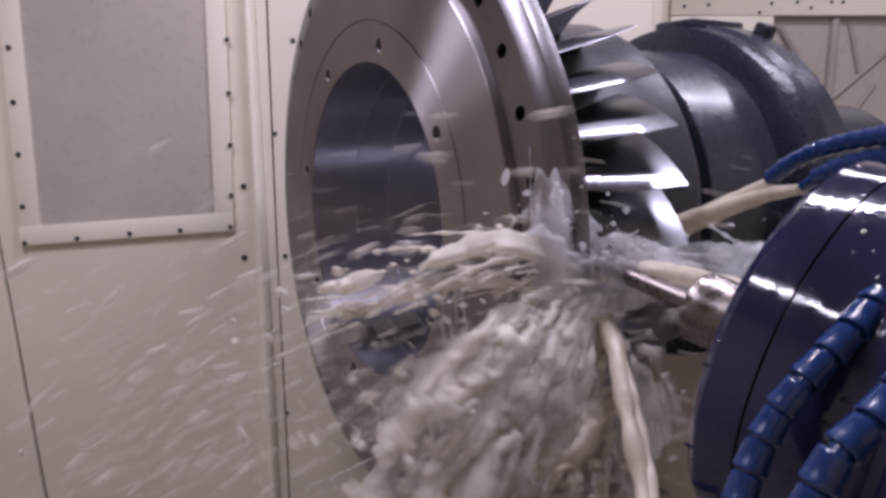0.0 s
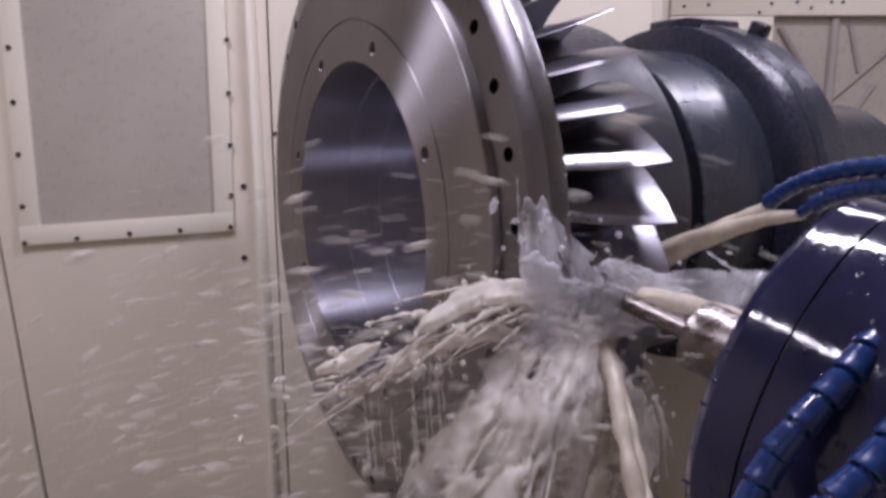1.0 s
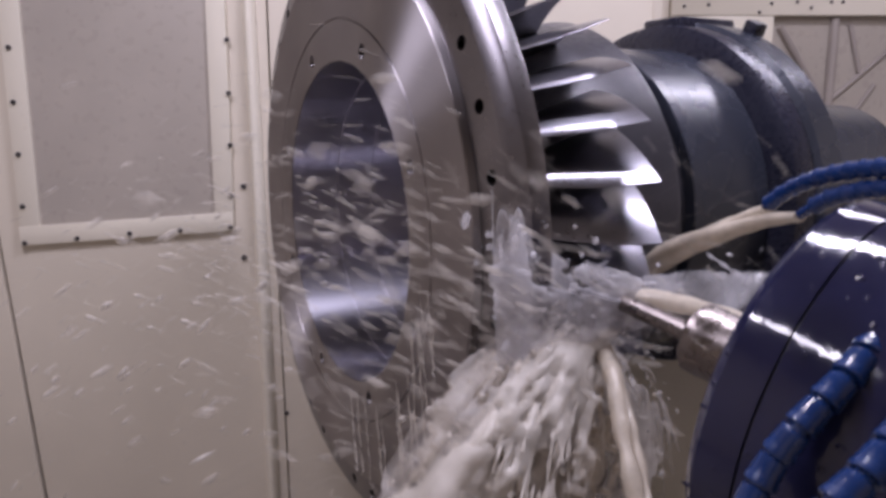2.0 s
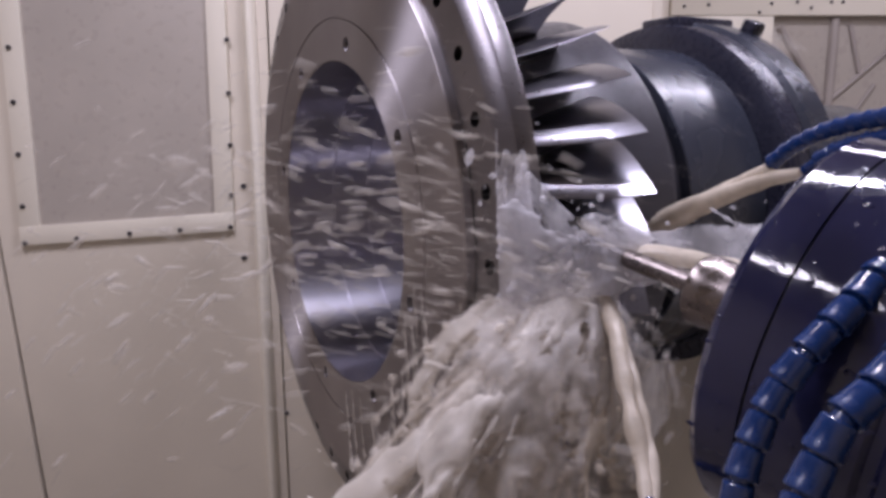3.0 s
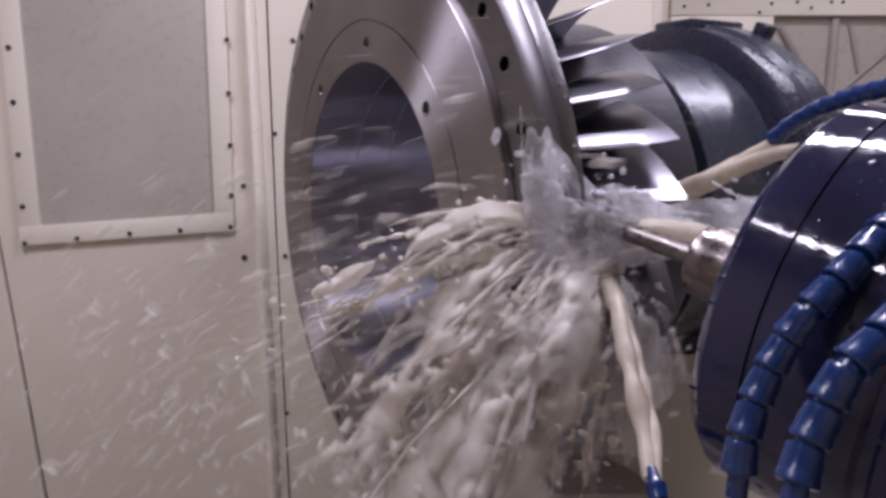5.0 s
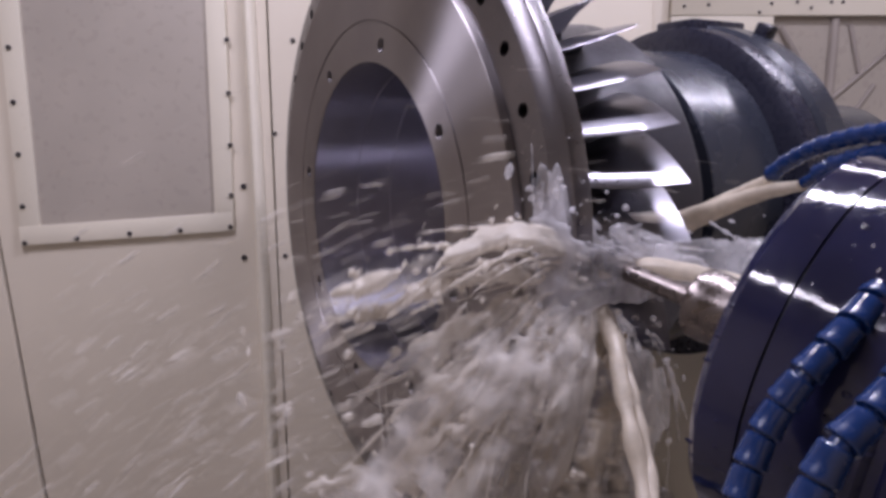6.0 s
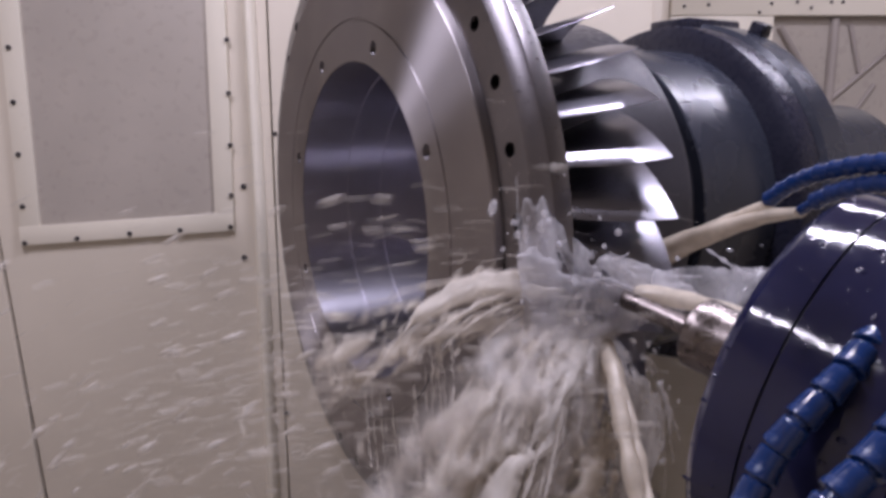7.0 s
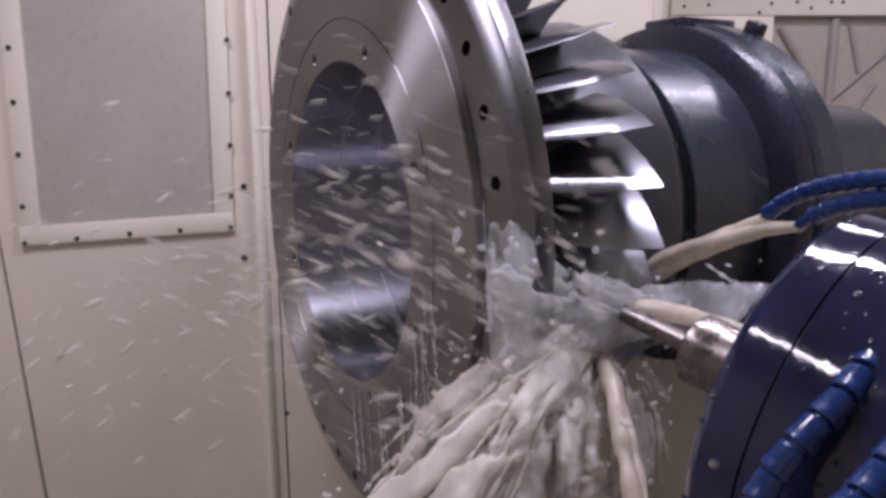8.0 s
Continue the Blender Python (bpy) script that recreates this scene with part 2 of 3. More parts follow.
hall_frame = thing("hall_frame", "grey steel frame bars, window haze put into their colour", "frame", pose(0, FAR, EYE))
for a, b, r in (((1.395, 0.33), (1.40, -0.30), 0.017), ((1.20, 0.30), (1.37, 0.04), 0.012), ((1.45, 0.31), (1.50, 0.14), 0.009), ((1.41, 0.05), (1.60, 0.22), 0.009), ((1.42, -0.12), (1.56, 0.10), 0.008)):
    part("bar", tube([Vector((a[0], 0.03, a[1])), Vector(((a[0] + b[0]) / 2, 0.03, (a[1] + b[1]) / 2)), Vector((b[0], 0.03, b[1]))], lambda t: r, 10), frame_dark, hall_frame)

floor = part("floor", box(-1.9, -1.2, 0.25, 2.7, 2.75, 0.30), SUMP, None, "", False)
tagged(floor, "wet grey steel sump floor of the machine", "floor", "", "structure")
ceiling = part("ceiling", box(-1.9, -1.2, 2.66, 2.7, 2.75, 2.70), CEIL, None, "", False)
tagged(ceiling, "pale enamelled machine roof", "ceiling", "", "structure")
for nm, b in (("wall_south", (-1.9, -1.25, 0.3, 2.7, -1.2, 2.66)), ("wall_far_west", (-1.95, -1.2, 0.3, -1.9, 1.6, 2.66)), ("wall_far_east", (2.6, -1.2, 0.3, 2.65, 2.75, 2.66))):
    tagged(part(nm, box(*b), CREAM, None, "", False), "cream enamelled enclosure wall", "wall", "", "structure")
# grey way cover under the workpiece
way = thing("way_cover", "grey telescopic way cover wet with coolant", "way cover", pose(0.55, 1.45, 0.30))
for k in range(5):
    part("cover_plate", box(-0.75 + k * 0.02, -0.55 + k * 0.16, 0.0, 0.75 - k * 0.02, -0.40 + k * 0.16, 0.30 + k * 0.035, 0.004), GREY_BED, way)

# ---------------------------------------------------------------- the workpiece
AXIS = Vector((0.87425, 0.48547, 0.0))
SIDE = Vector((0.48547, -0.87425, 0.0))
CENTRE = Vector((-0.16176, 1.11391, EYE - 0.17314))
BASE = Matrix(((SIDE.x, 0, -AXIS.x, 0), (SIDE.y, 0, -AXIS.y, 0), (0, 1, 0, 0), (0, 0, 0, 1)))
COUNT = 35
STEP = 360 / COUNT

workpiece = thing("turbine_rotor", "bare steel bladed rotor being milled, wet with coolant", "rotor")
front = lathe([(0.250, -0.001), (0.2515, 0.0), (0.3085, 0.0), (0.3092, -0.0025), (0.3118, -0.0025), (0.3125, 0.0), (0.4060, 0.0), (0.4075, -0.0015), (0.4082, -0.009), (0.4082, -0.050), (0.330, -0.060), (0.292, -0.080), (0.284, -0.11), (0.250, -0.11)], 192)
disc = part("disc", front, TURNED, workpiece, "turned steel front disc")
ring = part("rim_ring", lathe([(0.4086, -0.012), (0.4115, -0.0096), (0.4590, -0.0135), (0.4610, -0.0142), (0.4770, -0.0270), (0.4786, -0.029), (0.4786, -0.050), (0.4765, -0.054), (0.4086, -0.055)], 192), RIM_STEEL, workpiece, "grey outer ring with a row of bolt holes")


def cut(ob, cutters):
    """Bore the holes through ob for good."""
    cutter = part("cutter", cutters, HOLE, None, "", False)
    mod = ob.modifiers.new("holes", "BOOLEAN")
    mod.operation, mod.solver, mod.object = "DIFFERENCE", "EXACT", cutter
    bpy.context.view_layer.update()
    me = bpy.data.meshes.new_from_object(ob.evaluated_get(bpy.context.evaluated_depsgraph_get()))
    ob.modifiers.clear()
    ob.data = me
    bpy.data.objects.remove(cutter)
    me.set_sharp_from_angle(angle=radians(35))


holes, ring_holes = bmesh.new(), bmesh.new()
slope = math.atan2(0.004, 0.048)
for k in range(COUNT):
    a = radians(k * STEP)
    m = Matrix.Rotation(a, 4, "Z") @ Matrix.Translation((0.437, 0, -0.012)) @ Matrix.Rotation(slope, 4, "Y")
    bmesh.ops.create_cone(ring_holes, cap_ends=True, segments=20, radius1=0.0085, radius2=0.0085, depth=0.05, matrix=m)
for k in range(8):
    a = radians(k * 45 - 1.6)
    bmesh.ops.create_cone(holes, cap_ends=True, segments=20, radius1=0.0105, radius2=0.0105, depth=0.05, matrix=Matrix.Rotation(a, 4, "Z") @ Matrix.Translation((0.277, 0, 0)))
cut(disc, holes)
cut(ring, ring_holes)

# bore sleeve with two fine steps, closed at its far end
part("bore", lathe([(0.2495, -0.002), (0.2495, -0.09), (0.2480, -0.0905), (0.2480, -0.16), (0.2465, -0.1605), (0.2465, -0.42), (0.2465, -0.435), (0.262, -0.435), (0.262, -0.1105), (0.2498, -0.1105)], 160, False), BORE, workpiece, "honed bore with fine steps")
part("end_plate", lathe([(0.0, -0.402), (0.14, -0.402), (0.145, -0.404), (0.24, -0.405), (0.246, -0.408), (0.246, -0.425), (0.0, -0.425)], 120, False), BORE, workpiece, "plate closing the bore")
part("hub", lathe([(0.263, -0.112), (0.284, -0.112), (0.298, -0.20), (0.316, -0.30), (0.328, -0.395), (0.326, -0.405), (0.27, -0.41), (0.27, -0.49), (0.263, -0.49)], 140), HUB, workpiece, "machined hub between the blades, their shade put into its colour")
part("drum", lathe([(0.10, -0.44), (0.262, -0.474), (0.288, -0.475), (0.290, -0.477), (0.290, -0.60), (0.293, -0.645), (0.10, -0.645)], 140), DRUM, workpiece, "smooth grey fixture drum")


def blade_mesh():
    """One twisted blade: straight-ish outer edge, hub end swept back and leaning over."""
    bm = bmesh.new()
    nu, nv = 16, 9
    sides = []
    for s in (0, 1):
        rows = []
        for i in range(nu + 1):
            u = i / nu
            row = []
            for j in range(nv + 1):
                v = j / nv
                a0, r0, f0 = 0.072 + 0.190 * u, 0.300 + 0.130 * u ** 0.85, 5.0 * (1 - u) ** 2.2 - 0.3 * math.sin(math.pi * u)
                a1, r1, f1 = 0.100 + 0.200 * u, 0.283 + 0.030 * u, 6.0 + 12.0 * u
                swell = math.sin(math.pi * v) * 2.6 * u * (1 - u)
                a = a0 + (a1 - a0) * v + 0.004 * swell
                r = r0 + (r1 - r0) * v + 0.013 * swell
                phi = f0 + (f1 - f0) * v + 2.0 * swell
                t = (0.0010 + 0.0030 * v) * (0.5 + 0.9 * math.sin(math.pi * min(1, u * 0.85 + 0.1)))
                phi += math.degrees((t if s else -t) / r)
                row.append(bm.verts.new((r * math.cos(radians(phi)), r * math.sin(radians(phi)), -a)))
            rows.append(row)
        sides.append(rows)
    for s, rows in enumerate(sides):
        for i in range(nu):
            for j in range(nv):
                bm.faces.new((rows[i][j], rows[i + 1][j], rows[i + 1][j + 1], rows[i][j + 1]))
    A, B = sides
    for i in range(nu):
        bm.faces.new((A[i][0], A[i + 1][0], B[i + 1][0], B[i][0]))
        bm.faces.new((A[i][nv], A[i + 1][nv], B[i + 1][nv], B[i][nv]))
    for j in range(nv):
        bm.faces.new((A[0][j], A[0][j + 1], B[0][j + 1], B[0][j]))
        bm.faces.new((A[nu][j], A[nu][j + 1], B[nu][j + 1], B[nu][j]))
    return bm


blade = part("blade", blade_mesh(), BLADE, workpiece, "", m=pose(0, 0, 0, 0, 0, -1.9))
for k in range(1, COUNT):
    b = new("blade", blade.data)
    b.parent, b.matrix_basis = workpiece, pose(0, 0, 0, 0, 0, -1.9 + k * STEP)

# ---------------------------------------------------------------- the headstock that carries it
headstock = thing("headstock", "dark iron headstock with clamp lugs on its rim", "headstock")
part("flange", lathe([(0.10, -0.648), (0.315, -0.648), (0.336, -0.656), (0.338, -0.664), (0.338, -0.70), (0.333, -0.705), (0.10, -0.705)], 120), DARK_IRON, headstock, "dark ring flange")
part("housing", lathe([(0.10, -0.707), (0.335, -0.707), (0.345, -0.715), (0.345, -0.77), (0.335, -0.78), (0.20, -0.79), (0.19, -1.25), (0.10, -1.25)], 120), DRUM, headstock, "grey round housing")
part("lug", box(-0.05, 0.325, -0.825, 0.05, 0.353, -0.675, 0.006), DARK_IRON, headstock, "dark clamp lug")
part("stop_block", box(-0.015, 0.335, -0.785, 0.015, 0.366, -0.755, 0.004), DARK_IRON, headstock, "small dark stop block", m=pose(0, 0, 0, 0, 0, -23))
part("pedestal", box(-0.30, -1.02, -1.25, 0.30, -0.20, -0.652, 0.02), CREAM_FRAME, headstock, "cream painted pedestal")

# ---------------------------------------------------------------- the spindle head
AIM = Vector((-0.61046, 0.77316, 0.17194)).normalized()
NOSE = Vector((0.319, 0.599, EYE - 0.177))
SPIN = Matrix.Translation(NOSE) @ AIM.to_track_quat("Z", "Y").to_matrix().to_4x4()
spindle = thing("spindle_head", "navy enamelled milling spindle with coolant hoses, dripping wet", "spindle", SPIN)
R = 0.17
part("nose_ring", lathe([(0.06, 0.012), (R - 0.022, 0.010), (R - 0.006, 0.002), (R, -0.006), (R, -0.037), (0.06, -0.037)], 128), NAVY, spindle, "glossy navy nose ring")
part("seam_ring", lathe([(0.06, -0.0372), (R - 0.0022, -0.0372), (R - 0.0022, -0.0392), (0.06, -0.040)], 128), NAVY_DARK, spindle, "dark seam")
part("body", lathe([(0.06, -0.0392), (R, -0.0393), (R, -0.115), (R - 0.004, -0.119), (R - 0.004, -0.126), (R, -0.13), (R, -0.55), (0.06, -0.55)], 128), NAVY, spindle, "glossy navy spindle body")
TOOL_AT = Matrix.Translation(SPIN.to_3x3().inverted() @ Vector((0, 0, -0.002)))
part("tool_holder", lathe([(0.0, 0.010), (0.050, 0.010), (0.050, 0.022), (0.036, 0.028), (0.036, 0.05), (0.035, 0.085), (0.036, 0.087), (0.036, 0.103), (0.033, 0.106), (0.0, 0.106)], 48, False), TOOL, spindle, "ground steel tool holder", m=TOOL_AT)
part("end_mill", lathe([(0.0, 0.106), (0.011, 0.106), (0.010, 0.20), (0.010, 0.25), (0.005, 0.262), (0.0, 0.264)], 32, False), TOOL, spindle, "tapered end mill", m=TOOL_AT)
INV = SPIN.inverted()
bead_bm = bmesh.new()
rnd = random.Random(8)
for k in range(900):
    f, z, r = rnd.uniform(0, 2 * math.pi), -rnd.uniform(0.002, 0.20), 0.0007 + 0.0020 * rnd.random() ** 3
    bmesh.ops.create_icosphere(bead_bm, subdivisions=1, radius=1, matrix=Matrix.Rotation(f, 4, "Z") @ Matrix.Translation((R - 0.0004, 0, z)) @ Matrix.Diagonal((r * 0.6, r, r * rnd.uniform(0.9, 2.2), 1)))
tagged(part("wet_speckle", bead_bm, NAVY, spindle, "clear coolant beads on the enamel"), kind="stuff")


def hose(points, r, pitch, label="blue jointed coolant hose"):
    """A jointed hose: ball-and-socket segments strung along a path, under the spindle."""
    path = smooth_path(points, 24)
    length = [0.0]
    for a, b in zip(path, path[1:]):
        length.append(length[-1] + (b - a).length)
    core = part("hose", tube(path[::4], lambda t: r * 0.62, 12), BLUE, spindle, label, m=INV)
    shape = lathe([(0.0, -0.50 * pitch), (r * 0.80, -0.50 * pitch), (r * 0.92, -0.44 * pitch), (r * 0.97, -0.10 * pitch), (r * 0.99, 0.18 * pitch), (r * 1.04, 0.24 * pitch), (r * 1.05, 0.38 * pitch), (r * 0.99, 0.42 * pitch), (r * 0.8, 0.43 * pitch), (0.0, 0.43 * pitch)], 20, False)
    seg = None
    k = 0
    total = int(length[-1] / pitch)
    for i in range(total):
        want = (i + 0.5) * pitch
        while length[k + 1] < want:
            k += 1
        way = (path[min(k + 2, len(path) - 1)] - path[max(k - 1, 0)]).normalized()
        m = Matrix.Translation(path[k].lerp(path[k + 1], (want - length[k]) / max(length[k + 1] - length[k], 1e-6))) @ way.to_track_quat("Z", "Y").to_matrix().to_4x4()
        if seg is None:
            seg = part("segment", shape, BLUE, core, "", m=m)
        else:
            s = new("segment", seg.data)
            s.parent, s.matrix_basis = core, m


hose([(0.305, 0.464, 1.426), (0.266, 0.435, 1.398), (0.23, 0.423, 1.365), (0.213, 0.423, 1.339), (0.198, 0.418, 1.311), (0.186, 0.409, 1.281), (0.182, 0.403, 1.246)], 0.0105, 0.0225)
hose([(0.258, 0.365, 1.393), (0.229, 0.352, 1.369), (0.207, 0.346, 1.35), (0.196, 0.343, 1.329), (0.185, 0.337, 1.307), (0.176, 0.327, 1.284)], 0.0105, 0.0225)
hose([(0.451, 0.66, 1.512), (0.44, 0.716, 1.505), (0.43, 0.756, 1.498), (0.417, 0.797, 1.486), (0.406, 0.836, 1.468), (0.395, 0.862, 1.447)], 0.0100, 0.020)
hose([(0.453, 0.659, 1.492), (0.441, 0.715, 1.484), (0.431, 0.744, 1.477), (0.419, 0.773, 1.465), (0.407, 0.801, 1.445)], 0.0100, 0.020)
hose([(0.178, 0.518, 1.159), (0.176, 0.535, 1.176), (0.176, 0.554, 1.184)], 0.0085, 0.015)

# ---------------------------------------------------------------- coolant
# jets leave the nozzles and ride with the spindle
jets = thing("coolant_jets", "milky coolant jets pouring from the hoses", "coolant", SPIN)


def jet(points, r0, r1, seed, mat=STREAM, flat=1.0, rough=0.15):
    part("jet", tube(smooth_path(points, 14), lambda t: r0 + (r1 - r0) * t, 18, rough=rough, seed=seed, freq=34, flat=flat), mat, jets, "", m=INV)


jet([(0.397, 0.861, 1.443), (0.379, 0.922, 1.414), (0.348, 0.973, 1.383), (0.314, 1.012, 1.352), (0.284, 1.047, 1.321)], 0.011, 0.026, 1, flat=0.7)
jet([(0.407, 0.801, 1.443), (0.394, 0.861, 1.429), (0.369, 0.914, 1.406), (0.338, 0.965, 1.376), (0.307, 1.013, 1.343)], 0.009, 0.024, 2, flat=0.7)
jet([(0.293, 0.66, 1.361), (0.278, 0.69, 1.361), (0.25, 0.74, 1.358), (0.216, 0.77, 1.355), (0.179, 0.8, 1.347)], 0.009, 0.014, 3, flat=0.8, rough=0.3)
jet([(0.174, 0.549, 1.178), (0.177, 0.586, 1.203), (0.175, 0.626, 1.24), (0.176, 0.67, 1.269), (0.177, 0.709, 1.292), (0.176, 0.777, 1.306)], 0.0065, 0.010, 4, rough=0.4)
jet([(0.179, 0.547, 1.178), (0.187, 0.588, 1.202), (0.187, 0.632, 1.237), (0.186, 0.677, 1.267), (0.183, 0.718, 1.29), (0.177, 0.777, 1.306)], 0.005, 0.008, 5, rough=0.5)


# thin trickles running down the rotor's face
trickles = thing("coolant_trickles", "thin pale coolant trickles running down the steel face", "coolant")
rnd = random.Random(31)
for k in range(22):
    x = rnd.uniform(0.03, 0.36)
    inner = math.sqrt(max(0.262 ** 2 - x * x, 0.0)) if x < 0.26 else 0.02
    top = -inner - rnd.uniform(0.0, 0.08)
    low = -min(math.sqrt(0.40 ** 2 - x * x), abs(top) + rnd.uniform(0.05, 0.20))
    if top - low < 0.03:
        continue
    run = [Vector((x + 0.02 * (q / 11) * rnd.uniform(0.6, 1.2) + 0.006 * noise.noise((q * 0.5, k, 1.0)), top + (low - top) * q / 11, 0.0012)) for q in range(12)]
    wide = rnd.uniform(0.0007, 0.0016)
    part("trickle", tube(run, lambda t: wide * (0.5 + 0.8 * t), 6), DROP, trickles)


CONTACT = Vector((0.185, 0.79, EYE - 0.205))


def curtain(a, b, seed, full, far, thick, bulge, strands=26, specks=60, nu=110, nv=64, calm=1.0, fine=1.0):
    """A torn sheet of liquid between two edge curves: lacy holes drawn out along the flow, rounded rims, loose strands and drops."""
    rnd = random.Random(seed)
    bm = bmesh.new()
    pa, pb = smooth_path(a, 24), smooth_path(b, 24)

    def at(path, u):
        q = min(max(u, 0.0), 1.0) * (len(path) - 1)
        k = min(int(q), len(path) - 2)
        return path[k].lerp(path[k + 1], q - k)

    length = sum((q - p).length for p, q in zip(pa, pa[1:]))
    width = sum((q - p).length for p, q in zip(pa, pb)) / len(pa)
    off = Vector((seed * 3.1, seed * 1.7, -seed * 2.3))

    def spot(u, v):
        p, q = at(pa, u), at(pb, u)
        w = p.lerp(q, v)
        lump = noise.fractal(w * 13 * fine + off, 1.1, 2.0, 3) * calm
        fold = noise.noise(Vector((v * width * 34, u * length * 7, 0)) + off) * calm
        return w + Vector((0, -1, 0.25)) * (bulge * math.sin(math.pi * v) * min(1, u * 3) + (0.012 * lump + 0.007 * fold) * min(1, u * 4 + 0.2))

    def body(u, v):
        f = noise.fractal(Vector((v * width * 27, u * length * 9, u * 2)) * fine + off, 0.9, 2.1, 4) * 0.6
        rim = min(v, 1 - v) * 5
        ends = min(u * 9, (1 - u) * 4)
        return f + full + (far - full) * u - 0.38 * max(0.0, 1 - rim) ** 2 - 0.5 * max(0.0, 1 - ends) ** 2

    field = [[body(i / nu, j / nv) for j in range(nv + 1)] for i in range(nu + 1)]
    place = [[spot(i / nu, j / nv) for j in range(nv + 1)] for i in range(nu + 1)]
    front, back = {}, {}
    for i in range(nu + 1):
        for j in range(nv + 1):
            p = place[i][j]
            du = place[min(i + 1, nu)][j] - place[max(i - 1, 0)][j]
            dv = place[i][min(j + 1, nv)] - place[i][max(j - 1, 0)]
            n = du.cross(dv)
            n = n.normalized() if n.length > 1e-9 else Vector((0, -1, 0))
            h = thick * min(1.0, math.sqrt(max(field[i][j], 0.0) * 5))
            if h < 1e-5:
                front[i, j] = back[i, j] = bm.verts.new(p)
            else:
                front[i, j], back[i, j] = bm.verts.new(p + n * h), bm.verts.new(p - n * h)
    for i in range(nu):
        for j in range(nv):
            c = ((i, j), (i + 1, j), (i + 1, j + 1), (i, j + 1))
            if max(field[x][y] for x, y in c) <= 0:
                continue
            bm.faces.new([front[q] for q in c])
            bm.faces.new([back[q] for q in reversed(c)]) if any(front[q] is not back[q] for q in c) else None
    loose = [v for v in bm.verts if not v.link_faces]
    bmesh.ops.delete(bm, geom=loose, context="VERTS")
    for k in range(3):
        bmesh.ops.smooth_vert(bm, verts=bm.verts[:], factor=0.5, use_axis_x=True, use_axis_y=True, use_axis_z=True)
    for k in range(strands):
        u0, v0 = rnd.uniform(0.05, 0.75), rnd.uniform(-0.03, 1.03)
        u1, drift, lift = u0 + rnd.uniform(0.10, 0.35), rnd.uniform(-0.16, 0.16), rnd.uniform(-0.02, 0.02)
        path = [spot(u0 + (u1 - u0) * q / 13, v0 + drift * (q / 13) ** 1.5) + Vector((0, lift * q / 13, lift * q / 13)) for q in range(14)]
        r = rnd.uniform(0.0008, 0.0030)
        tube(path, lambda t: r * (1.2 - 0.8 * t) * (1 + 0.5 * math.sin(t * 23 + k)), 7, bm, rough=0.5, seed=k, freq=90)
    for k in range(specks):
        p = spot(rnd.uniform(0.15, 1.0), rnd.uniform(-0.25, 1.25)) + Vector((rnd.gauss(0, 0.015), rnd.gauss(0, 0.02), rnd.gauss(0, 0.015)))
        r = 0.0008 + 0.0040 * rnd.random() ** 3
        bmesh.ops.create_icosphere(bm, subdivisions=1, radius=1, matrix=Matrix.Translation(p) @ pose(0, 0, 0, rnd.uniform(0, 180), rnd.uniform(0, 180), 0) @ Matrix.Diagonal((r, r, r * rnd.uniform(1, 2.2), 1)))
    return bm


def droplets(count, spread, seed, along, big=0.006, small=0.0016):
    """A cloud of flung drops, drawn out along their flight."""
    rnd = random.Random(seed)
    bm = bmesh.new()
    way = Vector(along).normalized()
    for k in range(count):
        r = small + (big - small) * rnd.random() ** 4
        c = Vector((rnd.gauss(0, spread[0]), rnd.gauss(0, spread[1]), rnd.gauss(0, spread[2])))
        turn = (way + Vector((rnd.gauss(0, 0.25), rnd.gauss(0, 0.25), rnd.gauss(0, 0.25)))).to_track_quat("Z", "Y").to_matrix().to_4x4()
        m = Matrix.Translation(c) @ turn @ Matrix.Diagonal((r, r * rnd.uniform(0.6, 1), r * rnd.uniform(1.0, 2.4), 1))
        bmesh.ops.create_icosphere(bm, subdivisions=1 if r < 0.003 else 2, radius=1, matrix=m)
    return bm


